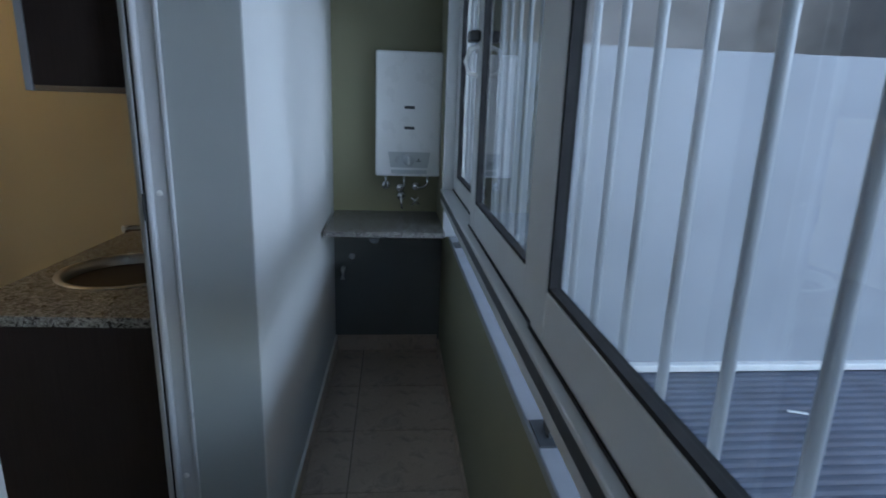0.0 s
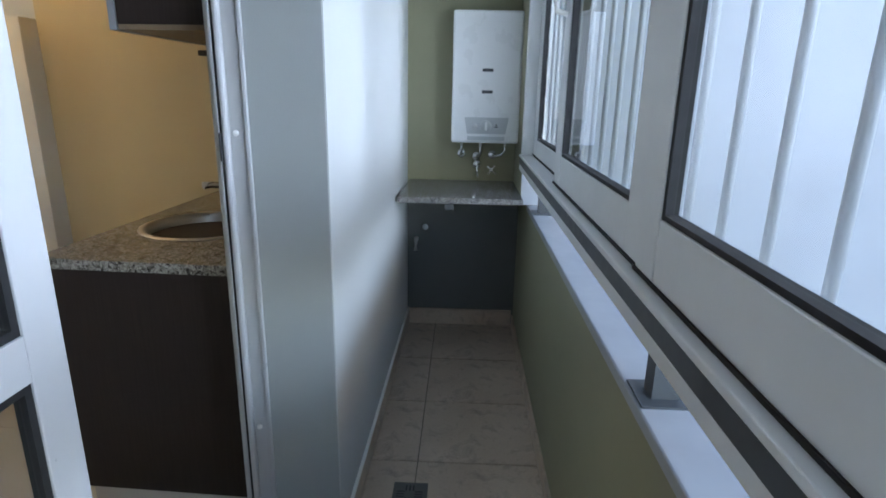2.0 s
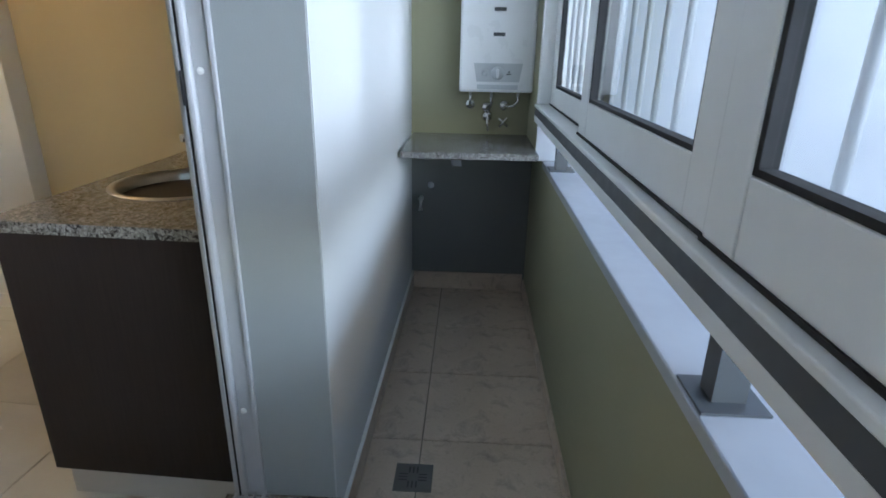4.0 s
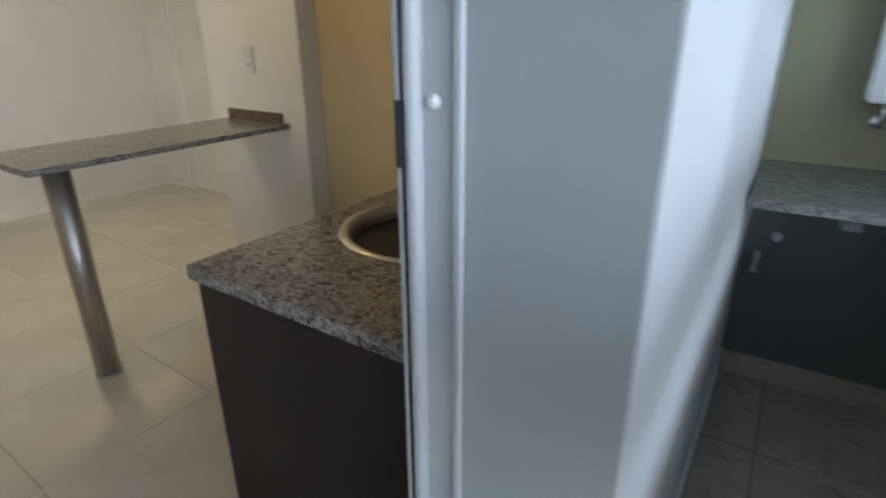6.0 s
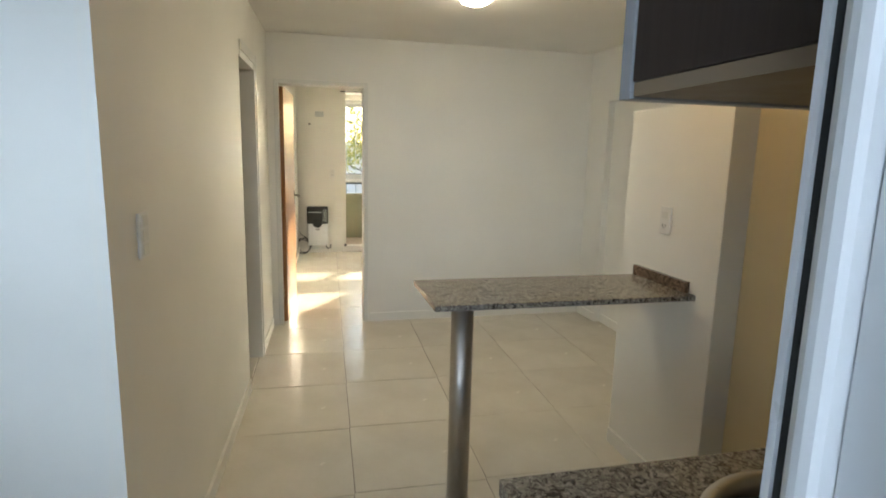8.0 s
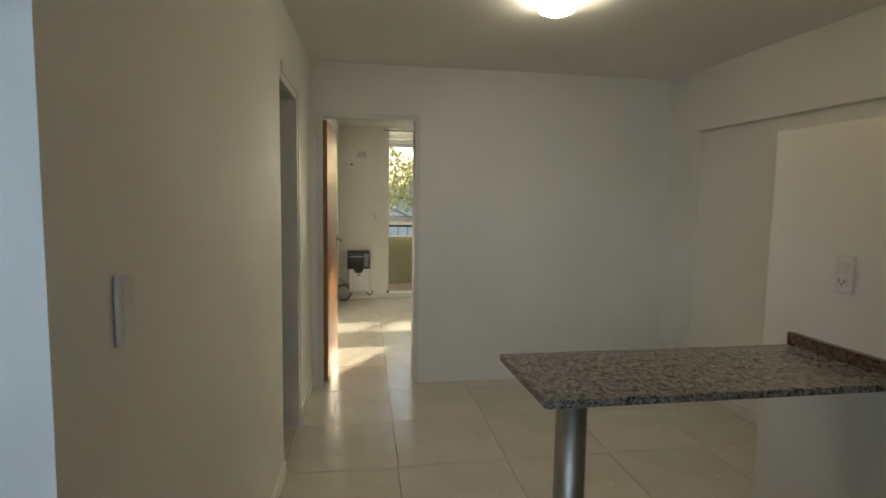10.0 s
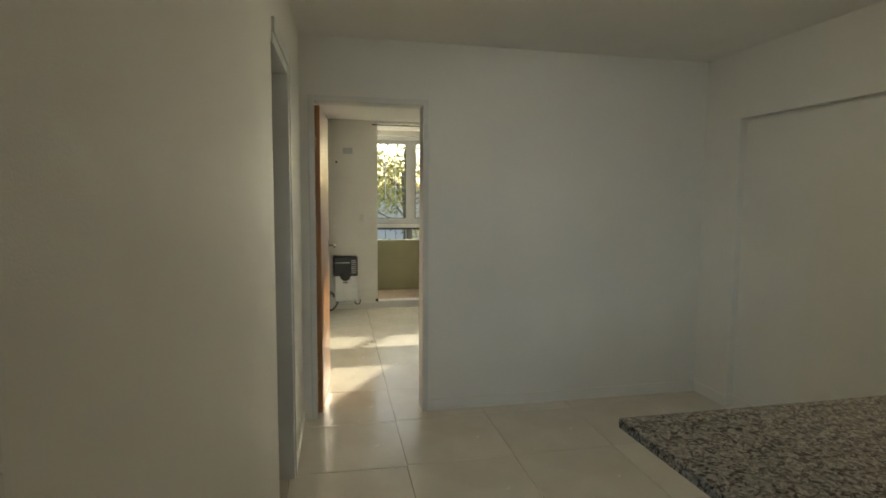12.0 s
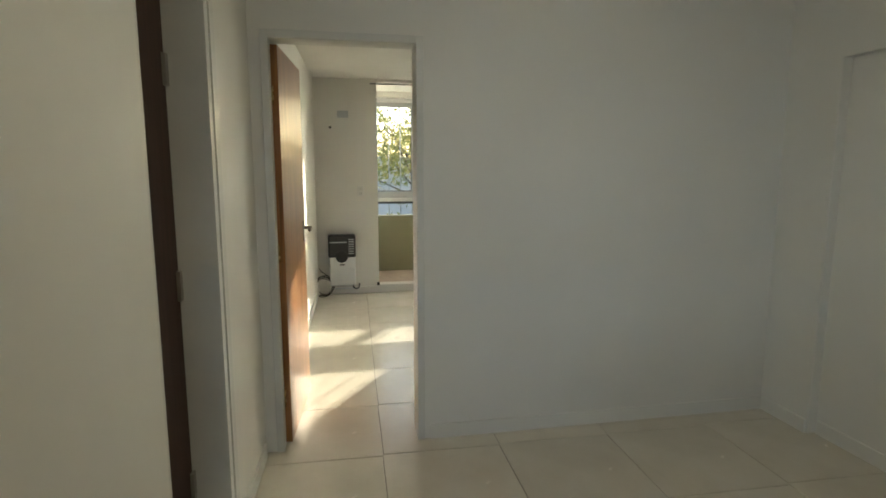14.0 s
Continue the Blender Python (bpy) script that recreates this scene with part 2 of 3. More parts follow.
def slanted(y0, y1, z0, z1, a0, a1, bm=None):
    """A box along the left wall, from a0 to a1 metres off its face."""
    bm = bm or bmesh.new()
    vs = [bm.verts.new((wx(y) + a, y, z)) for a in (a0, a1) for y in (y0, y1) for z in (z0, z1)]
    for q in ((0, 1, 3, 2), (4, 6, 7, 5), (0, 4, 5, 1), (2, 3, 7, 6), (0, 2, 6, 4), (1, 5, 7, 3)):
        bm.faces.new([vs[i] for i in q])
    return bm

# ---- structure: living room, kitchen, bedroom ----
H, HK = 2.39, 2.20
FAR = 5.355
floor = setting("floor", boxes((-1.8, 3.3, 0.83, 9.0, -0.15, -0.004)), GROUT, "cream porcelain tile floor with thin dark joints")
setting("wall_far", boxes((-0.3, 0.12, FAR, 5.47, 0, H), (0.80, 3.2, FAR, 5.47, 0, H), (0.12, 0.80, FAR, 5.47, 2.0, H)), WALL, "white painted wall with a doorway")
lw = slanted(2.03, 4.03, 0, H, -0.16, 0)
slanted(4.03, 4.63, 2.0, H, -0.16, 0, lw)
slanted(4.63, FAR, 0, H, -0.16, 0, lw)
setting("wall_left", lw, WALL, "white painted wall with a side doorway")
setting("wall_return", boxes((-1.6, wx(2.03) - 0.004, 2.034, 2.15, 0, H)), WALL)
setting("wall_alcove", boxes((-1.72, -1.6, 0.70, 2.15, 0, H)), WALL)
setting("wall_bathroom", boxes((-1.0, -0.9, 3.9, 5.2, 0, H), (-0.9, -0.24, 3.9, 4.0, 0, H), (-0.9, -0.2, 5.1, 5.2, 0, H)), WALL)
setting("wall_right", boxes((2.86, 3.1, 0.95, 3.34, 0, H), (2.86, 3.1, 5.02, FAR, 0, H), (2.915, 3.1, 3.34, 5.02, 0, 1.95), (2.86, 3.1, 3.34, 5.02, 1.95, H)), WALL, "white wall with a shallow recess under a beam")
setting("wall_kitchen", boxes((1.98, 2.08, 0.80, 2.37, 0, H)), KWALL, "cream painted kitchen wall")
setting("wall_pier", boxes((1.87, 2.08, 2.37, 3.04, 0, 1.69), bevel=0.004), WALL, "chest-high white plastered pier")
setting("ceiling", boxes((-1.8, 3.2, 0.55, 9.2, H, H + 0.2)), CEIL)
setting("ceiling_kitchen", boxes((-1.7, 2.86, 0.83, 2.95, HK, H - 0.002)), CEIL, "lowered kitchen ceiling")
# bedroom
bw = slanted(5.47, 9.0, 0, H, -0.12, 0)
setting("wall_bedroom_left", bw, WALL)
setting("wall_bedroom_right", boxes((3.2, 3.32, 5.3, 10.2, 0, H)), WALL)
setting("wall_bedroom_far", boxes((-0.1, 0.87, 8.95, 9.10, 0, H), (0.87, 3.2, 8.95, 9.10, 0, 0.085), (0.87, 3.2, 8.95, 9.10, 2.36, H)), WALL)
setting("floor_bedroom_balcony", boxes((0.3, 3.32, 9.1, 10.2, -0.1, 0.055)), BTILE)
setting("parapet_bedroom_balcony", boxes((0.3, 3.2, 10.0, 10.14, 0.055, 0.80)), OLIVE, "olive painted parapet with dappled sun")
setting("wall_bedroom_balcony", boxes((0.3, 0.72, 9.1, 10.14, 0.055, H), (0.72, 3.2, 9.9, 10.14, 2.32, H)), WALL)
setting("ceiling_bedroom_balcony", boxes((0.3, 3.32, 9.1, 10.2, H, H + 0.2)), CEIL)
bb = bmesh.new()
for a in ((2.15, 4.02), (4.69, 5.30), (5.50, 8.94)):
    slanted(a[0], a[1], 0.0, 0.075, 0.0, 0.012, bb)
B(bb, 0.86, 2.85, FAR - 0.012, FAR - 0.001, 0, 0.075)
B(bb, 2.848, 2.859, 5.03, FAR - 0.013, 0, 0.075)
B(bb, 2.904, 2.9145, 3.36, 5.01, 0, 0.075)
B(bb, 1.858, 1.869, 2.38, 3.03, 0, 0.075)
B(bb, 1.968, 1.979, 1.45, 2.36, 0, 0.075)
B(bb, 0.30, 0.86, 8.938, 8.949, 0, 0.075)
setting("baseboard", bb, WALL, "low white skirting")

# bedroom doorway: frame and open cedar door
df = thing("door_1", (0.46, FAR, 0), "varnished cedar door standing open into the bedroom", "door")
df["kind"] = "structure"
part("door_frame", boxes((0.085, 0.122, FAR - 0.012, 5.482, 0, 2.035), (0.798, 0.835, FAR - 0.012, 5.482, 0, 2.035), (0.122, 0.798, FAR - 0.012, 5.482, 1.998, 2.035), bevel=0.003), FRAMEW, df, "white painted door frame")
leaf = bmesh.new()
B(leaf, 0, 0.036, 0, 0.69, 0.012, 1.985, bevel=0.002)
leaf.transform(Matrix.Translation((0.118, 5.425, 0)) @ Matrix.Rotation(radians(-5.0), 4, 'Z'))
dl = part("door_leaf", leaf, DOORWOOD, df, "varnished cedar leaf")
hb = bmesh.new()
for side in (0.036, 0.0):
    o = 1 if side else -1
    tube([(side, 0.63, 1.06), (side + o * 0.045, 0.63, 1.06)], 0.010, 10, hb)
    tube([(side + o * 0.045, 0.635, 1.06), (side + o * 0.052, 0.58, 1.06), (side + o * 0.05, 0.52, 1.055)], 0.009, 10, hb)
    B(hb, side - 0.001, side + o * 0.006, 0.612, 0.648, 0.98, 1.10)
hb.transform(Matrix.Translation((0.118, 5.425, 0)) @ Matrix.Rotation(radians(-5.0), 4, 'Z'))
part("door_handle", hb, STEEL, dl, "worn nickel lever handle")
for z in (0.25, 1.0, 1.75):
    part("hinge", tube([(0.124, 5.417, z - 0.045), (0.124, 5.417, z + 0.045)], 0.007, 8), BRASS, df)

# side doorway: frame and closed dark door
d2 = thing("door_2", (wx(4.33), 4.33, 0), "closed dark-stained door set deep in a white frame", "door")
d2["kind"] = "structure"
fr = slanted(4.026, 4.055, 0, 2.03, -0.165, -0.004)
slanted(4.595, 4.635, 0, 2.03, -0.165, 0.008, fr)
slanted(4.055, 4.595, 1.99, 2.03, -0.165, 0.004, fr)
part("door_frame", fr, FRAMEW, d2, "white moulded frame")
mo = slanted(4.635, 4.69, 0, 2.085, 0.0005, 0.014)
slanted(4.06, 4.635, 2.03, 2.085, 0.0005, 0.012, mo)
part("architrave", mo, FRAMEW, d2, "white architrave")
lf = slanted(4.057, 4.593, 0.01, 1.985, -0.155, -0.12)
l2 = part("door_leaf", lf, DOORDARK, d2, "dark-stained wooden leaf")
for z in (0.3, 1.02, 1.72):
    part("hinge", slanted(4.568, 4.594, z - 0.05, z + 0.05, -0.1205, -0.108), STEEL, l2)

# ---- structure: laundry balcony, turned a little against the room ----
PIV = Matrix.Translation((0.62, 0.54, 0))
PLACE = PIV @ Matrix.Rotation(radians(2.4), 4, 'Z') @ PIV.inverted()
YW, YF, YI, YP = 0.535, 0.515, 0.83, -0.133
XE = 2.40
balcony_floor = setting("floor_balcony", boxes((-3.0, XE + 0.1, -0.35, 0.535, -0.15, -0.004), (-1.05, 0.635, 0.535, 0.84, -0.15, -0.004)), GROUT, "tan ceramic tile floor with grimy joints")
def prism(bm, plan, z0, z1):
    """An upright block over a plan of corners."""
    lo, hi = [[bm.verts.new((x, y, z)) for x, y in plan] for z in (z0, z1)]
    bm.faces.new(lo)
    bm.faces.new(hi)
    for i in range(len(plan)):
        j = (i + 1) % len(plan)
        bm.faces.new((lo[i], lo[j], hi[j], hi[i]))
    return bm
setting("wall_balcony", prism(bmesh.new(), ((0.599, YW), (XE, YF), (XE, YI), (0.62, YI), (0.62, 0.796), (0.604, 0.729)), 0, 2.5), BALWALL, "pale daylit plaster wall")
# The last box is unseen, added to stop a light leak behind wall_kitchen.
setting("wall_balcony_back", boxes((-3.0, -1.05, YW, YI, 0, 2.5), (-1.05, 0.599, YW, YI, 2.12, 2.5), (2.5, 3.2, YW, YI, 0, 2.5)), BALWALL, "pale daylit plaster wall")
setting("wall_reveal", prism(bmesh.new(), ((0.595, YW + 0.003), (0.599, YW + 0.003), (0.604, 0.7285), (0.597, 0.7285)), 0.1725, 2.12), SHADED_REVEAL, "door reveal, its shade put into a grey skin")
setting("wall_laundry_end", boxes((XE, XE + 0.1, -0.35, 0.9, 0.87, 2.5), (1.97, XE, -0.30, -0.095, 0.845, 2.5)), OLIVE, "olive grey painted end wall")
setting("wall_laundry_low", boxes((XE + 0.002, XE + 0.1, -0.35, 0.9, 0, 0.87)), COUNTER_SHADE, "end wall under the counter, its shade put into slate grey")
setting("wall_balcony_end", boxes((-3.1, -3.0, -0.35, 0.9, 0, 2.5)), WALL)
setting("parapet", boxes((-3.0, XE + 0.002, -0.245, YP, 0, 0.812)), OLIVE, "olive painted parapet")
setting("ceiling_balcony", boxes((-3.1, XE + 0.1, -0.35, 0.9, 2.5, 2.6)), CEIL)
# Unseen walls, added so low sun misses the outdoor walls by the balcony.
setting("wall_upper_storey", boxes((-6.0, 14.0, -0.30, -0.05, 2.61, 6.0), (3.05, 14.0, 1.0, 1.3, -3.0, 6.0)), BALWALL, "unseen walls added to block the low sun")
setting("lintel_balcony", boxes((-3.0, 1.97, -0.30, -0.10, 2.2, 2.5)), WALL)
setting("slot_reveal", boxes((1.963, 1.9695, -0.245, -0.096, 0.845, 1.02)), SILLP, "white plastered end of the slot")
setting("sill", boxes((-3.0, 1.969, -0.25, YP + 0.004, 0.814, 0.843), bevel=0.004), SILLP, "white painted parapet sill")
sk = bmesh.new()
prism(sk, ((0.604, YW - 0.010), (XE - 0.009, YF - 0.010), (XE - 0.009, YF - 0.001), (0.604, YW - 0.001)), 0, 0.095)
B(sk, -3.0, XE - 0.009, YP + 0.001, YP + 0.010, 0, 0.07)
B(sk, XE - 0.008, XE + 0.001, YP + 0.012, YF - 0.012, 0, 0.10)
setting("skirting_balcony", sk, BTILE, "tan tile skirting")
setting("skirting_joint", prism(bmesh.new(), ((0.602, YW - 0.012), (XE - 0.01, YF - 0.012), (XE - 0.01, YF - 0.001), (0.602, YW - 0.001)), 0.0955, 0.106), WALL, "rough white mortar joint over the skirting")
setting("threshold", boxes((-1.05, 0.594, YW - 0.012, 0.7195, -0.003, 0.172), (-1.05, 0.598, 0.72, 0.84, -0.003, 0.162)), GRANITE, "dark speckled granite threshold")

# sliding door to the kitchen
sd = thing("door_3", (-0.2, 0.78, 0), "white aluminium sliding door, slid half open", "sliding door")
sd["kind"] = "structure"
jamb = bmesh.new()
B(jamb, 0.590, 0.619, 0.729, 0.739, 0.172, 2.12, bevel=0.002)
B(jamb, 0.597, 0.619, 0.740, 0.778, 0.172, 2.12)
B(jamb, 0.582, 0.619, 0.779, 0.795, 0.172, 2.12, bevel=0.006)
part("door_jamb", jamb, ALU, sd, "white aluminium jamb channel")
part("gasket", boxes((0.588, 0.619, 0.7955, 0.801, 0.172, 2.12)), RUBBER, sd)
part("back_flange", boxes((0.586, 0.619, 0.8015, 0.806, 0.172, 2.12)), ALU, sd)
part("door_jamb", boxes((-1.05, -1.02, 0.730, 0.800, 0.172, 2.12)), ALU, sd)
part("door_head", boxes((-1.02, 0.580, 0.730, 0.800, 2.08, 2.12)), ALU, sd)
tr = bmesh.new()
B(tr, -1.02, 0.588, 0.723, 0.804, 0.1625, 0.168)
for y in (0.726, 0.750, 0.774, 0.800):
    B(tr, -1.02, 0.580, y, y + 0.004, 0.168, 0.192)
part("track", tr, ALU, sd, "grooved aluminium floor track")
for z in (1.274, 0.44):
    part("screw_cap", lathe([(0.0, -0.006), (0.006, -0.005), (0.008, 0.0)], (0.5965, 0.764, z), 14, 'X'), PLASTIC, sd)
part("latch_keep", boxes((0.577, 0.5878, 0.7958, 0.8005, 1.205, 1.275)), BLACK, sd)

def sliding_leaf(x0, x1, y, rail):
    lf = part("leaf_frame", boxes((x0, x0 + 0.065, y, y + 0.028, 0.194, 2.08), (x1 - 0.065, x1, y, y + 0.028, 0.194, 2.08), (x0 + 0.065, x1 - 0.065, y, y + 0.028, 0.194, 0.28),
        (x0 + 0.065, x1 - 0.065, y, y + 0.028, 2.01, 2.08), (x0 + 0.065, x1 - 0.065, y, y + 0.028, rail, rail + 0.065), bevel=0.002), ALU, sd, "white aluminium leaf frame")
    a, b = x0 + 0.065, x1 - 0.065
    for z0, z1 in ((0.28, rail), (rail + 0.065, 2.01)):
        part("gasket", boxes((a, a + 0.012, y + 0.004, y + 0.024, z0, z1), (b - 0.012, b, y + 0.004, y + 0.024, z0, z1), (a + 0.012, b - 0.012, y + 0.004, y + 0.024, z0, z0 + 0.012), (a + 0.012, b - 0.012, y + 0.004, y + 0.024, z1 - 0.012, z1)), RUBBER, lf)
        g = part("pane", boxes((a + 0.006, b - 0.006, y + 0.012, y + 0.017, z0 + 0.006, z1 - 0.006)), GLASS, lf)
        g.visible_shadow = False
sliding_leaf(-0.985, -0.102, 0.743, 1.012)
sliding_leaf(-1.02, -0.35, 0.7735, 1.012)

# balcony windows over an open slot
wf = thing("window_1", (-0.4, -0.14, 0.843), "row of beige-white aluminium windows above an open slot", "window")
wf["kind"] = "structure"
WE = 1.968
part("window_frame", boxes((-3.0, WE, -0.185, -0.076, 1.084, 1.098), (-3.0, WE, -0.185, -0.080, 2.15, 2.20), (1.922, WE, -0.185, -0.085, 1.0985, 2.149), bevel=0.003), ALUGREY, wf, "beige-white aluminium sill track")
part("gasket", boxes((-3.0, WE, -0.175, -0.079, 1.050, 1.0835)), DARKGREY, wf, "dark steel tube under the frame")
part("lower_rail", boxes((-3.0, WE, -0.175, -0.079, 1.022, 1.0495), bevel=0.002), ALUGREY, wf, "pale rail under the dark tube")
part("outer_jamb", boxes((1.90, 1.921, -0.29, -0.172, 1.10, 2.149)), WHITE, wf, "white outer jamb fixed with screws")
for k in range(8):
    part("screw", lathe([(0.0, -0.004), (0.006, -0.003), (0.008, 0.0)], (1.8995, -0.205, 1.16 + 0.121 * k), 10, 'X'), STEEL, wf)
for a, b, y, low, far_stile, near_stile in ((0.975, 1.921, -0.168, 1.176, 0.105, 0.10), (0.136, 1.062, -0.135, 1.196, 0.097, 0.084), (-0.80, 0.129, -0.130, 1.204, 0.089, 0.09),
                                            (-1.73, -0.806, -0.135, 1.2, 0.09, 0.09), (-2.66, -1.736, -0.130, 1.2, 0.09, 0.09)):
    part("seal", boxes((a - 0.006, a - 0.0005, y + 0.002, y + 0.024, 1.0985, 2.149)), RUBBER, wf)
    lf = part("window_leaf", boxes((a, a + near_stile, y, y + 0.03, 1.0985, 2.149), (b - far_stile, b, y, y + 0.03, 1.0985, 2.149), (a + near_stile, b - far_stile, y + 0.001, y + 0.029, 1.0985, low), (a + near_stile, b - far_stile, y, y + 0.03, 2.07, 2.149), bevel=0.003), ALUGREY, wf)
    part("foot_seal", boxes((a, b, y + 0.0302, y + 0.034, 1.0985, 1.105)), RUBBER, lf)
    a, b = a + near_stile, b - far_stile
    part("gasket", boxes((a, a + 0.008, y + 0.003, y + 0.027, low, 2.07), (b - 0.012, b, y + 0.003, y + 0.027, low, 2.07), (a + 0.008, b - 0.012, y + 0.003, y + 0.027, low + 0.0005, low + 0.009), (a + 0.008, b - 0.012, y + 0.003, y + 0.027, 2.06, 2.07)), RUBBER, lf)
    g = part("pane", boxes((a + 0.005, b - 0.005, y + 0.010, y + 0.015, low + 0.005, 2.065)), GLASS, lf)
    g.visible_shadow = False
for k in range(38):
    x = 1.79 - 0.1265 * k
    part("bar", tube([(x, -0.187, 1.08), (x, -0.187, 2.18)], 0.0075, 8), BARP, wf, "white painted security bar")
part("latch", boxes((0.985, 1.05, -0.1048, -0.070, 1.715, 1.75), bevel=0.006), BLACK, wf, "black window catch")
part("pull", tube([(0.99, -0.100, 1.70), (1.0, -0.072, 1.69), (1.01, -0.062, 1.655), (1.0, -0.070, 1.62), (0.99, -0.100, 1.61)], 0.008, 8), PLASTIC, wf, "white bow handle")
for x in (1.78, 0.153, -1.6):
    p = part("post", boxes((x - 0.022, x + 0.022, -0.210, -0.160, 0.847, 1.022)), DARKGREY, wf, "grey steel post")
    part("base_plate", boxes((x - 0.05, x + 0.05, -0.235, -0.135, 0.8432, 0.8475)), DARKGREY, p)

# laundry: counter, water heater, fittings
single("laundry_counter", boxes((1.823, XE - 0.001, -0.094, 0.507, 0.868, 0.896), bevel=0.003), GRANITE_G, "grey speckled granite laundry counter fixed between walls", "counter")
single("counter_bracket", boxes((1.86, 1.89, 0.238, 0.283, 0.832, 0.868)), DARKGREY, "small dark grey bracket under the granite counter", "bracket")

SHIFT = PLACE.copy()
PLACE = PLACE @ Matrix.Translation((0, 0.014, 0))
def water_heater():
    x, y0, y1, z0, z1 = 2.26, -0.110, 0.252, 1.120, 1.789
    h = thing("water_heater", (XE, 0.075, z0), "white gas water heater hung on the olive wall", "water heater")
    part("body", boxes((x, XE - 0.002, y0, y1, z0, z1), bevel=0.012), WHITE, h, "white enamelled casing")
    for z in (1.497, 1.387):
        part("slot", boxes((x - 0.001, x + 0.01, 0.039, 0.095, z - 0.008, z + 0.008)), DARKGREY, h, "dark viewing slot")
    pb = bmesh.new()
    vs = [(0.183, 1.256), (-0.053, 1.256), (-0.038, 1.170), (0.168, 1.170)]
    fr = [pb.verts.new((x - 0.006, a, b)) for a, b in vs]
    bk = [pb.verts.new((x + 0.004, a, b)) for a, b in vs]
    pb.faces.new(fr)
    for i in range(4):
        pb.faces.new((fr[i], bk[i], bk[(i + 1) % 4], fr[(i + 1) % 4]))
    panel = part("control_panel", pb, GREYPL, h, "pale grey control panel")
    part("knob", lathe([(0.031, 0.004), (0.031, -0.012), (0.026, -0.020), (0.0, -0.021)], (x - 0.006, 0.068, 1.211), 28, 'X'), GREYPL, panel)
    part("knob_grip", boxes((x - 0.036, x - 0.026, 0.062, 0.074, 1.189, 1.233), bevel=0.003), WHITE, panel)
    part("button", lathe([(0.016, 0.004), (0.016, -0.010), (0.0, -0.013)], (x - 0.006, 0.128, 1.211), 20, 'X'), GREYPL, panel)
    part("mark", boxes((x - 0.0075, x - 0.0055, 0.0, 0.025, 1.204, 1.209), (x - 0.0075, x - 0.0055, 0.008, 0.016, 1.213, 1.221)), DARKGREY, panel)
    part("vent_strip", boxes((x - 0.003, x + 0.004, -0.035, 0.165, 1.135, 1.157), bevel=0.002), GREYPL, h)
    return h
water_heater()
def wall_valve(y, z, curve):
    v = thing("wall_valve", (XE, y, z), "chromed pipe and valve under the water heater", "valve", "fittings under the heater")
    part("pipe", tube(curve, 0.008, 10), CHROME, v)
    part("rosette", lathe([(0.026, -0.001), (0.024, -0.008), (0.012, -0.014), (0.0, -0.014)], (XE, y, z), 24, 'X'), CHROME, v)
    return v
wall_valve(0.195, 1.05, [(2.33, 0.195, 1.119), (2.33, 0.195, 1.065), (2.35, 0.195, 1.05), (2.395, 0.195, 1.05)])
wall_valve(0.110, 1.035, [(2.32, 0.090, 1.119), (2.32, 0.090, 1.06), (2.34, 0.105, 1.035), (2.395, 0.110, 1.035)])
wall_valve(0.020, 1.045, [(2.33, -0.045, 1.119), (2.33, -0.045, 1.075), (2.34, -0.025, 1.05), (2.36, 0.010, 1.042), (2.395, 0.020, 1.045)])
g = thing("gas_valve", (XE, 0.106, 0.991), "chromed gas cock with a hanging lever", "valve", "fittings under the heater")
part("body", lathe([(0.030, -0.001), (0.028, -0.02), (0.018, -0.045), (0.0, -0.046)], (XE, 0.106, 0.991), 24, 'X'), CHROME, g)
part("lever", tube([(2.35, 0.106, 0.991), (2.345, 0.103, 0.955), (2.345, 0.099, 0.92)], [0.009, 0.007, 0.006], 8), CHROME, g)
w = thing("water_tap", (XE, 0.023, 0.966), "chromed stop tap with a cross handle", "tap", "fittings under the heater")
part("stem", tube([(2.398, 0.023, 0.966), (2.34, 0.023, 0.966)], 0.011, 12), CHROME, w)
part("cross_handle", tube([(2.34, -0.002, 0.946), (2.34, 0.048, 0.986)], 0.006, 8, tube([(2.34, 0.003, 0.989), (2.34, 0.043, 0.943)], 0.006, 8)), CHROME, w)
wo = thing("waste_outlet", (XE, 0.448, 0.50), "small pale pipe outlet low on the laundry wall", "pipe outlet")
part("stub", tube([(XE, 0.448, 0.54), (XE - 0.04, 0.448, 0.54), (XE - 0.05, 0.448, 0.48)], 0.013, 12), PLASTIC, wo)
part("plug", lathe([(0.018, 0.002), (0.016, -0.010), (0.0, -0.011)], (XE, 0.396, 0.612), 18, 'X'), GREYPL, wo)
PLACE = SHIFT
dr = thing("floor_drain", (0.868, 0.355, 0), "square grey metal floor drain grate", "drain")
part("plate", boxes((0.806, 0.930, 0.291, 0.415, -0.003, 0.003), bevel=0.0012), coated("dull grey metal", (0.13, 0.13, 0.125), 0.45, 0.4), dr)
slots = bmesh.new()
for k in (-1, 0, 1):
    for o in (-0.032, 0.032):
        B(slots, 0.868 + o - 0.014, 0.868 + o + 0.014, 0.355 + k * 0.013 - 0.003, 0.355 + k * 0.013 + 0.003, 0.0031, 0.0036)
        B(slots, 0.868 + k * 0.013 - 0.003, 0.868 + k * 0.013 + 0.003, 0.355 + o - 0.014, 0.355 + o + 0.014, 0.0031, 0.0036)
part("slots", slots, BLACK, dr)

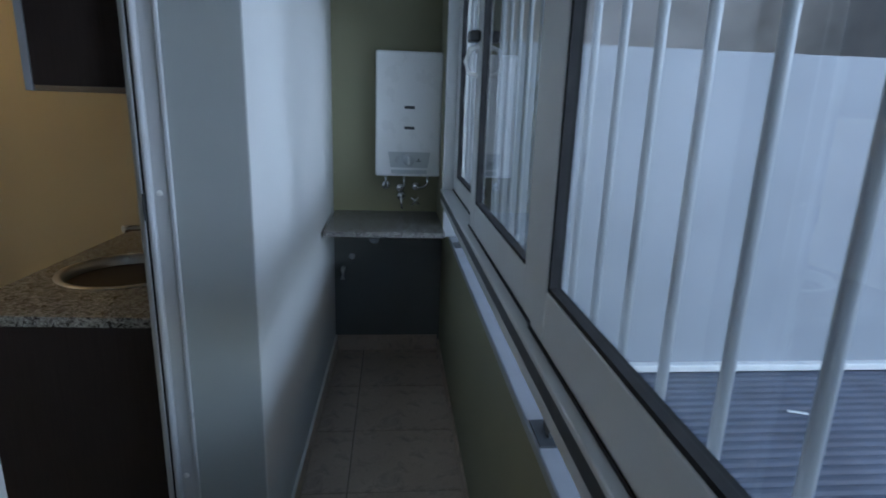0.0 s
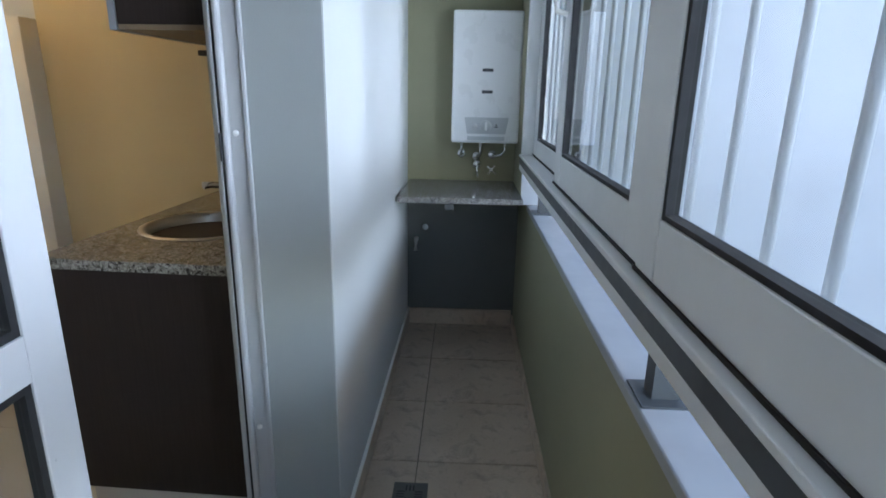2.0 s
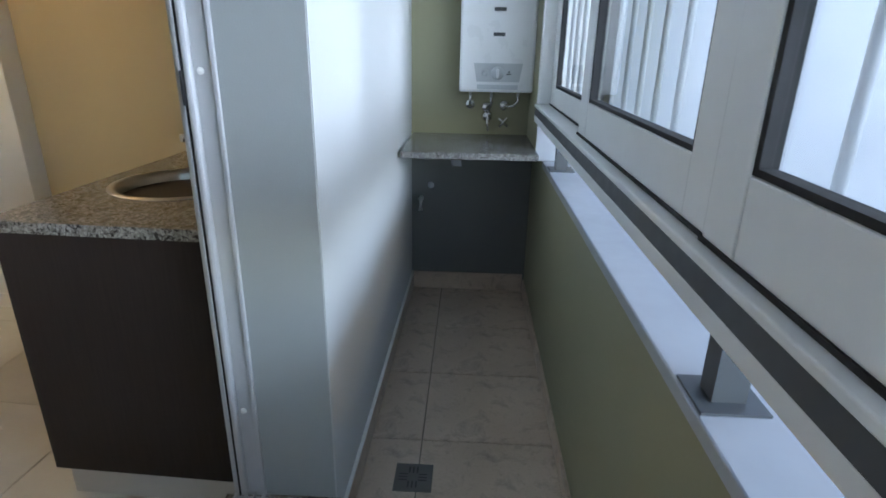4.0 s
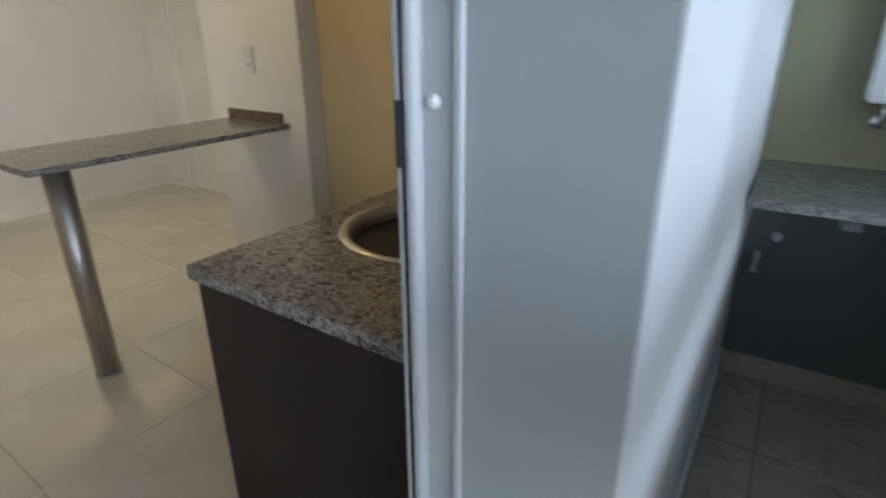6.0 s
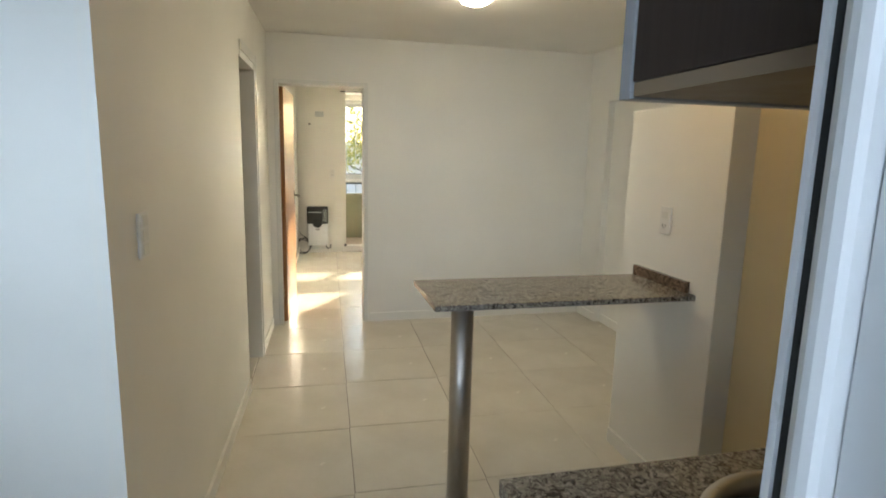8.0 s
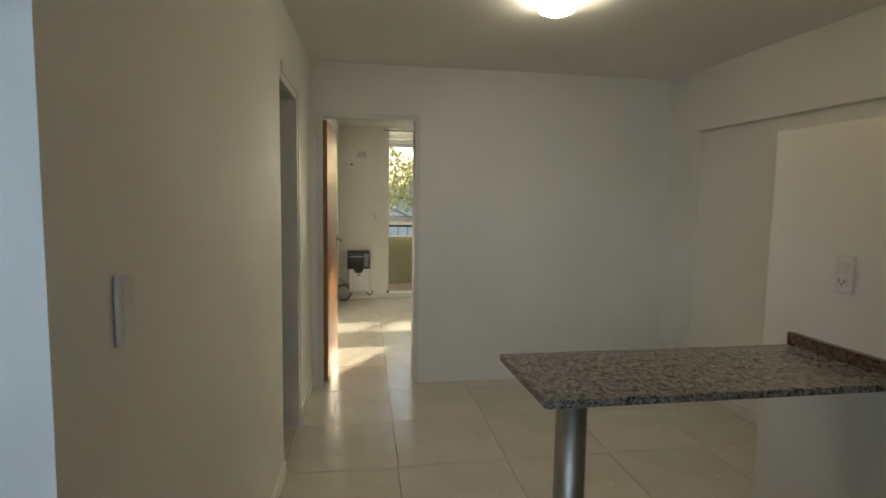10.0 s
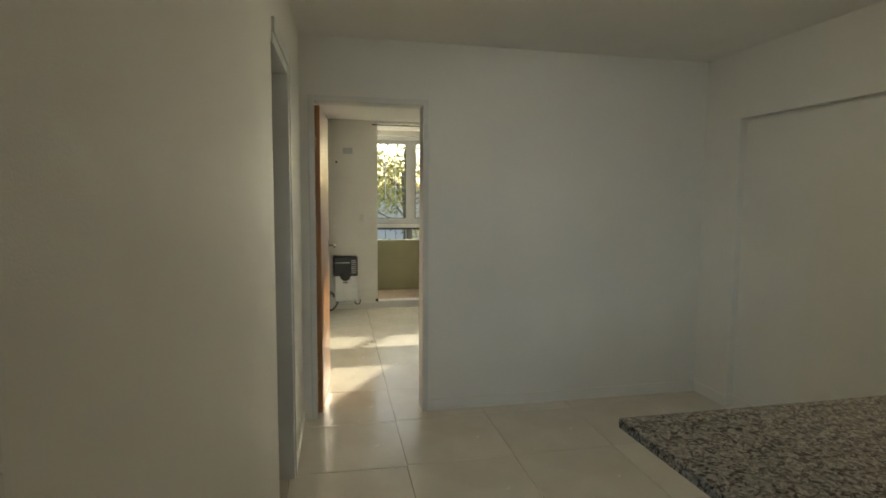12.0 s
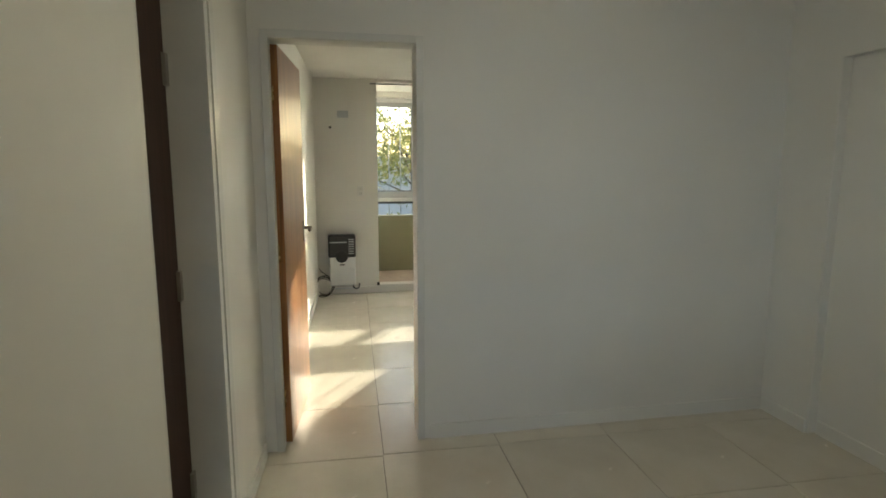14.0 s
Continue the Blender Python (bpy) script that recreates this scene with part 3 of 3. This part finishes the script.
# outside the balcony: low roof, side wing
def corrugated(x0, x1, z0, z1, pitch, depth, rib=0.22):
    """A trapezoid-ribbed sheet in the xz plane, ribs towards +y."""
    bm = bmesh.new()
    xs = []
    x = x0
    while x < x1:
        xs += [(x, 0), (x + pitch * (1 - rib), 0), (x + pitch * (1 - 0.72 * rib), depth), (x + pitch * (1 - 0.28 * rib), depth)]
        x += pitch
    rows = [[bm.verts.new((a, b, z)) for a, b in xs] for z in (z0, z1)]
    for i in range(len(xs) - 1):
        bm.faces.new((rows[0][i], rows[0][i + 1], rows[1][i + 1], rows[1][i]))
    return bm
bm = corrugated(-4.4, 2.2, 0.37, 6.19, 0.07, 0.009, 0.9)
bm.transform(Matrix.Translation((0, 0, -0.10)) @ Matrix.Rotation(radians(90), 4, 'X'))
single("low_roof", bm, ROOFS, "grey corrugated sheet roof below the balcony windows", "roof")
scrap = boxes((-0.05, 0.05, -0.012, 0.012, 0.0, 0.006), (0.01, 0.06, 0.004, 0.02, 0.004, 0.014), bevel=0.002)
scrap.transform(Matrix.Translation((1.72, -2.11, -0.089)) @ Matrix.Rotation(radians(70), 4, 'Z'))
single("plastic_scrap", scrap, WHITE, "small white plastic scrap lying on the low roof", "scrap")
setting("wall_side_wing", boxes((2.25, 2.45, -6.0, -0.37, -3.0, 1.86)), SIDE_SHADE, "white painted side wall beyond the low roof")
setting("flashing", boxes((2.19, 2.249, -6.0, -0.37, -0.075, -0.03), bevel=0.006), WHITE, "pale metal flashing where the roof meets the wall")
setting("backdrop_house", boxes((-4.0, 24.0, -6.6, -6.2, -3.0, 6.0), (7.0, 7.3, -6.2, -0.4, -3.0, 7.0)), BRICKISH, "beige rendered neighbouring walls")
PLACE = Matrix()

# ---- kitchen ----
kb = thing("kitchen_cabinet", (1.33, 1.12, 0), "dark wenge base cabinet on a pale plinth", "base cabinet")
part("body", boxes((0.690, 1.979, 0.865, 1.438, 0.10, 0.861), bevel=0.0015), WENGE, kb, "dark wenge panels")
part("plinth", boxes((0.705, 1.978, 0.88, 1.405, 0.0, 0.099)), coated("pale plinth", (0.50, 0.47, 0.42), 0.4), kb, "pale plinth")
# countertop with a round hole
def countertop():
    bm = bmesh.new()
    c, r, n = Vector((1.145, 1.155)), 0.212, 48
    x0, x1, y0, y1 = 0.680, 1.979, 0.850, 1.453
    ring, rim = [], []
    for k in range(n):
        a = k * math.tau / n
        d = Vector((math.cos(a), math.sin(a)))
        ring.append(c + r * d)
        s = min((x1 - c.x) / d.x if d.x > 1e-6 else 1e9, (x0 - c.x) / d.x if d.x < -1e-6 else 1e9, (y1 - c.y) / d.y if d.y > 1e-6 else 1e9, (y0 - c.y) / d.y if d.y < -1e-6 else 1e9)
        rim.append(c + s * d)
    for corner in ((x0, y0), (x0, y1), (x1, y0), (x1, y1)):
        k = min(range(n), key=lambda i: (rim[i] - Vector(corner)).length)
        rim[k] = Vector(corner)
    lay = {}
    for z in (0.862, 0.893):
        lay[z] = ([bm.verts.new((*p, z)) for p in ring], [bm.verts.new((*p, z)) for p in rim])
    (a0, b0), (a1, b1) = lay[0.862], lay[0.893]
    for k in range(n):
        j = (k + 1) % n
        bm.faces.new((a1[k], b1[k], b1[j], a1[j]))
        bm.faces.new((a0[k], a0[j], b0[j], b0[k]))
        bm.faces.new((b0[k], b0[j], b1[j], b1[k]))
        bm.faces.new((a0[k], a1[k], a1[j], a0[j]))
    return single("countertop", bm, GRANITE, "brown speckled granite worktop on the kitchen cabinet", "countertop")
countertop()
sink = thing("sink", (1.145, 1.155, 0.893), "round stainless steel sink set into the granite worktop", "sink")
part("bowl", lathe([(0.230, 0.001), (0.228, 0.004), (0.214, 0.006), (0.206, 0.002), (0.202, -0.02), (0.194, -0.13), (0.165, -0.158), (0.05, -0.165), (0.0, -0.166)], (1.145, 1.155, 0.893), 64, caps=False), SINKSTEEL, sink)
part("drain", lathe([(0.042, 0.0), (0.038, 0.004), (0.02, 0.003), (0.0, 0.001)], (1.145, 1.155, 0.893 - 0.1645), 28), CHROME, sink)
fa = thing("faucet", (1.40, 1.085, 0.893), "chromed single-lever faucet beside the sink", "faucet")
part("body", lathe([(0.028, 0), (0.026, 0.01), (0.021, 0.015), (0.021, 0.109), (0.018, 0.124), (0.0, 0.126)], (1.40, 1.085, 0.893), 28), CHROME, fa)
part("spout", tube([(1.395, 1.09, 0.985), (1.34, 1.135, 1.008), (1.27, 1.19, 1.022), (1.245, 1.21, 1.022)], [0.013, 0.013, 0.013, 0.0145], 14), CHROME, fa)
part("lever", tube([(1.40, 1.085, 1.024), (1.415, 1.05, 1.055), (1.42, 1.03, 1.06)], [0.011, 0.008, 0.007], 10), CHROME, fa)
uc = thing("wall_cabinet", (1.32, 0.96, 1.527), "dark wenge wall cabinet with grey-edged doors", "wall cabinet")
part("body", boxes((0.655, 1.979, 0.845, 1.080, 1.532, 2.195), bevel=0.0015), WENGE, uc, "dark wenge end panel")
part("bottom", boxes((0.657, 1.978, 0.846, 1.079, 1.519, 1.5315)), CABUNDER, uc, "beige underside")
for a, b in ((0.655, 1.320), (1.324, 1.979)):
    part("door", boxes((a, b, 1.083, 1.102, 1.517, 2.195), bevel=0.001), EDGE, uc, "door with grey melamine edge")
single("wall_bracket", boxes((1.935, 1.9788, 1.36, 1.54, 1.528, 1.553), bevel=0.004), BLACK, "small dark bracket on the kitchen wall", "bracket")

# ---- living room things ----
bar = thing("breakfast_bar", (0.955, 2.69, 0), "speckled granite breakfast bar on one steel pole", "breakfast bar")
tb = boxes((0.788, 1.868, 2.475, 2.90, 0.904, 0.927), bevel=0.003)
part("bar_top", tb, GRANITE, bar)
part("upstand", boxes((1.846, 1.8695, 2.52, 2.90, 0.9275, 0.972), bevel=0.002), GRANITE_R, bar, "reddish granite upstand on the pier")
pole = part("pole", lathe([(0.046, 0.004), (0.046, 0.903)], (0.955, 2.70, 0), 32), STEEL, bar, "brushed steel pole")
part("foot", lathe([(0.050, 0.0005), (0.050, 0.008), (0.0465, 0.010)], (0.955, 2.70, 0), 32), STEEL, pole)
part("head", lathe([(0.060, 0.898), (0.060, 0.9035)], (0.955, 2.70, 0), 32), STEEL, pole)

def ceiling_lamp(x, y, z, glass, label):
    t = thing("ceiling_lamp", (x, y, z), label, "ceiling lamp", "ceiling lamps")
    part("base", lathe([(0.104, -0.001), (0.104, -0.015), (0.096, -0.018)], (x, y, z), 48), WHITE, t)
    part("shade", lathe([(0.103, -0.017), (0.099, -0.034), (0.082, -0.056), (0.05, -0.070), (0.0, -0.076)], (x, y, z), 48), glass, t, "lit opal glass dome")
ceiling_lamp(1.30, 3.84, H, LAMPG, "round lit opal glass ceiling lamp")
ceiling_lamp(1.40, 2.36, HK, LAMPW, "warm lit opal lamp on the lowered kitchen ceiling")

def wall_plate(name, origin, u, n, w, h, rockers, label, cat, group="", face=None):
    """A switch or socket plate: u runs along the wall, n points off it."""
    o, u, n = Vector(origin), Vector(u).normalized(), Vector(n).normalized()
    t = thing(name, origin, label, cat, group)
    m = Matrix((u, n, Vector((0, 0, 1)))).transposed().to_4x4()
    m.translation = o
    b = boxes((-w / 2, w / 2, 0.0005, 0.010, -h / 2, h / 2), bevel=0.0035)
    b.transform(m)
    part("plate", b, face or PLASTIC, t)
    k = len(rockers)
    for i, kind in enumerate(rockers):
        z = h * 0.32 * (1 - i) if k == 3 else h * 0.19 * (1 - 2 * i)
        b = boxes((-w * 0.28, w * 0.28, 0.010, 0.0125, z - h * 0.13, z + h * 0.13), bevel=0.001)
        b.transform(m)
        p = part("rocker" if kind == "r" else "socket", b, FRAMEW if kind == "r" else PLASTIC, t)
        if kind == "s":
            b = boxes((-0.012, -0.008, 0.0126, 0.013, z - 0.006, z + 0.006), (0.008, 0.012, 0.0126, 0.013, z - 0.006, z + 0.006), (-0.002, 0.002, 0.0126, 0.013, z - 0.014, z - 0.006))
            b.transform(m)
            part("pin_hole", b, BLACK, p)
    return t
wall_plate("light_switch", (wx(2.26), 2.26, 1.225), (0.0418, 1, 0), (1, -0.0418, 0), 0.075, 0.125, "rrr", "white triple light switch on the white wall", "light switch")
wall_plate("power_socket", (1.87, 2.71, 1.205), (0, 1, 0), (-1, 0, 0), 0.072, 0.12, "rs", "white switch and socket plate on the pier", "socket")

# ---- bedroom things ----
FW = 8.95
wall_plate("power_socket", (0.50, FW, 2.007), (1, 0, 0), (0, -1, 0), 0.12, 0.075, "", "blank off-white wall plate high on the bedroom wall", "socket", face=GREYPL)
wall_plate("power_socket", (0.677, FW, 1.167), (1, 0, 0), (0, -1, 0), 0.07, 0.12, "rs", "white socket plate beside the balcony door", "socket")
single("wall_hole", lathe([(0.014, -0.0005), (0.010, -0.002), (0.0, -0.002)], (0.36, FW, 1.865), 16, 'Y'), BLACK, "small dark cable hole in the wall", "cable hole")
def gas_heater():
    x0, x1, y0, z0 = 0.305, 0.605, FW - 0.155, 0.12
    h = thing("gas_heater", (0.455, FW, z0), "white and black wall gas heater under the socket", "gas heater")
    part("body", boxes((x0 + 0.012, x1 - 0.005, y0, FW - 0.003, z0, 0.47), bevel=0.012), WHITE, h, "white enamelled lower casing")
    part("grille", boxes((x0, x1, y0 - 0.012, FW - 0.004, 0.44, 0.685), bevel=0.016), BLACK, h, "black upper grille")
    part("cover", lathe([(0.068, 0.03), (0.068, -0.004), (0.06, -0.012), (0.0, -0.014)], (0.450, y0 - 0.012, 0.452), 32, 'Y'), BLACK, h)
    for i in range(7):
        part("slit", boxes((x0 + 0.22, x0 + 0.28, y0 - 0.0145, y0 - 0.011, 0.48 + 0.026 * i, 0.489 + 0.026 * i)), GREYPL, h)
    part("lettering_bar", boxes((x0 + 0.02, x0 + 0.20, y0 - 0.0145, y0 - 0.011, 0.605, 0.617)), GREYPL, h)
    part("badge", boxes((0.425, 0.480, y0 - 0.002, y0 + 0.004, 0.352, 0.366)), DARKGREY, h)
    part("gas_pipe", tube([(x1 - 0.03, FW - 0.06, z0 + 0.01), (x1 - 0.03, FW - 0.06, 0.085), (x1 - 0.005, FW - 0.055, 0.062), (x1 + 0.03, FW - 0.05, 0.07), (x1 + 0.04, FW - 0.03, 0.11), (x1 + 0.04, FW - 0.004, 0.11)], 0.008, 8), DARKGREY, h)
    part("rail_pipe", tube([(x0 + 0.04, FW - 0.07, z0 + 0.01), (x0 + 0.05, FW - 0.07, 0.075), (x1 - 0.03, FW - 0.07, 0.072)], 0.004, 8), GREYPL, h)
gas_heater()
cb = bmesh.new()
pts = []
for i in range(150):
    a = i * 0.165
    r = 0.100 + 0.014 * math.sin(a * 1.7) + 0.008 * math.sin(a * 0.43)
    pts.append((0.245 + r * math.cos(a), FW - 0.09 - 0.0005 * i + 0.02 * math.sin(a), 0.115 + r * math.sin(a)))
tube([(0.20, FW - 0.004, 0.30), (0.215, FW - 0.03, 0.27), (0.30, FW - 0.08, 0.22)] + pts, 0.0045, 6, cb)
single("cable_coil", cb, BLACK, "coiled black cable leaning on the bedroom wall", "cable")
# balcony door reveal, rod, windows with bars
single("curtain_rod", tube([(0.80, FW - 0.03, 2.335), (3.1, FW - 0.03, 2.335)], 0.007, 8), DARKGREY, "thin dark curtain rod over the bedroom opening", "curtain rod")
single("floor_hook", boxes((0.845, 0.875, FW - 0.03, FW - 0.001, 0.085, 0.12), bevel=0.004), BLACK, "small black cord holder at the opening", "cord holder")
w2 = thing("window_2", (1.9, 10.05, 0.80), "white aluminium balcony window with bars outside", "window")
w2["kind"] = "structure"
part("window_frame", boxes((0.72, 3.2, 10.00, 10.08, 0.985, 1.03), (0.72, 3.2, 10.00, 10.08, 2.27, 2.32), bevel=0.003), ALUGREY, w2)
part("slot_rail", boxes((0.72, 3.2, 10.01, 10.07, 0.955, 0.984)), DARKGREY, w2)
for a, b in ((0.72, 1.47), (1.47, 2.30), (2.30, 3.2)):
    lf = part("window_leaf", boxes((a, a + 0.07, 10.02, 10.05, 1.031, 2.269), (b - 0.07, b, 10.02, 10.05, 1.031, 2.269), (a + 0.07, b - 0.07, 10.021, 10.049, 1.031, 1.12), (a + 0.07, b - 0.07, 10.021, 10.049, 2.21, 2.269), bevel=0.003), ALU, w2)
    g = part("pane", boxes((a + 0.065, b - 0.065, 10.032, 10.036, 1.115, 2.215)), GLASS, lf)
    g.visible_shadow = False
    part("gasket", boxes((a + 0.07, b - 0.07, 10.022, 10.03, 1.1205, 1.128), (a + 0.07, a + 0.077, 10.022, 10.03, 1.128, 2.21), (b - 0.077, b - 0.07, 10.022, 10.03, 1.128, 2.21)), RUBBER, lf)
for i in range(16):
    part("bar", tube([(0.80 + 0.155 * i, 10.13, 0.79), (0.80 + 0.155 * i, 10.13, 2.34)], 0.007, 6), ALU, w2)

# ---- outside the bedroom: ground, street wall, trees ----
setting("ground", boxes((-60, 60, 10.6, 120, -1.2, -1.0), (-60, 60, -60, -0.6, -3.2, -3.0)), GROUND, "grey paved ground outside")
setting("backdrop_street_wall", boxes((-14, 16, 24.0, 24.3, -1.0, 1.9)), coated("pale street wall", (0.68, 0.66, 0.66), 0.8), "pale sunlit street wall")

def tree(x, y, z, height, spread, seed, leaves, size=1.0, low=0.2):
    rnd = random.Random(seed)
    t = thing("tree", (x, y, z), "leafy green street tree in low sun", "tree", "trees outside the bedroom")
    bm = tube([(x, y, z), (x + 0.05, y, z + height * 0.3), (x - 0.05, y + 0.05, z + height * 0.55)], [0.15, 0.11, 0.07], 10)
    tips = []
    for k in range(13):
        a, e = rnd.uniform(0, math.tau), rnd.uniform(-0.1, 0.9)
        z0 = z + height * rnd.uniform(low, low + 0.33)
        ln = spread * rnd.uniform(0.6, 1.05)
        d = Vector((math.cos(a) * math.cos(e), math.sin(a) * math.cos(e), math.sin(e)))
        p0 = Vector((x, y, z0))
        p1 = p0 + d * ln * 0.5 + Vector((0, 0, 0.15))
        p2 = p0 + d * ln
        tube([p0, p1, p2], [0.024, 0.016, 0.006], 6, bm)
        tips += [p1, p2, (p1 + p2) / 2, p0 + d * ln * 0.75]
    part("trunk", bm, BARK, t)
    cm = bmesh.new()
    for k in range(leaves):
        c = rnd.choice(tips)
        p = c + Vector([rnd.gauss(0, spread * 0.10) for _ in range(3)])
        u = Vector([rnd.gauss(0, 1) for _ in range(3)]).normalized()
        v = u.orthogonal().normalized()
        s = size * rnd.uniform(0.04, 0.085)
        q = [p - u * s, p + v * s * 0.42, p + u * s, p - v * s * 0.42]
        cm.faces.new([cm.verts.new(w) for w in q])
    part("crown", cm, LEAF, t)
tree(2.2, 15.2, -1.0, 5.6, 2.1, 3, 2600)
tree(4.4, 16.8, -1.0, 6.2, 2.2, 5, 3200)
tree(-0.4, 18.5, -1.0, 5.6, 2.2, 8, 3000)
tree(3.6, 20.0, -1.0, 6.4, 2.6, 12, 2800)
# Unseen, with outsized leaves: added in the sun's path to dapple the bedroom.
tree(7.4, 17.6, -1.0, 9.0, 2.0, 21, 2100, 2.2, 0.5)

# ---- floor tiles ----
def tile_mesh(name, w, d, th, mat, ch=0.0015):
    bm = bmesh.new()
    B(bm, -w / 2, w / 2, -d / 2, d / 2, -th, 0)
    top = [e for e in bm.edges if all(abs(v.co.z) < 1e-6 for v in e.verts)]
    bmesh.ops.bevel(bm, geom=top, offset=ch, segments=1, affect='EDGES')
    return mesh_of(name, bm, mat)
P = 0.6
big = tile_mesh("tile", P - 0.003, P - 0.003, 0.008, LTILE)
SH = 0.032
for i in range(-4, 5):
    for j in range(-6, 8):
        x, y = 0.584 + P * (i + 0.5), 4.62 + P * (j + 0.5)
        if y < 1.0 or y > 9.3:
            continue
        o = new("tile", big)
        o.parent = floor
        o.matrix_basis = pose(x + SH * (y - 4.62), y, 0, 0, 0, -1.4)
# strip of cut tiles along the sliding door
cut = tile_mesh("tile", P - 0.003, 0.185, 0.008, LTILE)
for i in range(-4, 5):
    x = 0.584 + P * (i + 0.5)
    o = new("tile", cut)
    o.parent = floor
    o.matrix_basis = pose(x + SH * (0.92 - 4.62), 0.925, 0, 0, 0, -1.4)
PB = 0.4345
sm = tile_mesh("tile", PB - 0.005, 0.461, 0.007, BTILE)
st = tile_mesh("tile", PB - 0.005, 0.188, 0.007, BTILE)
for i in range(-9, 5):
    x = 1.057 + PB * (i + 0.5)
    for me, y in ((sm, 0.1075), (st, 0.4365)):
        o = new("tile", me)
        o.parent = balcony_floor
        o.matrix_basis = pose(x, y, 0)
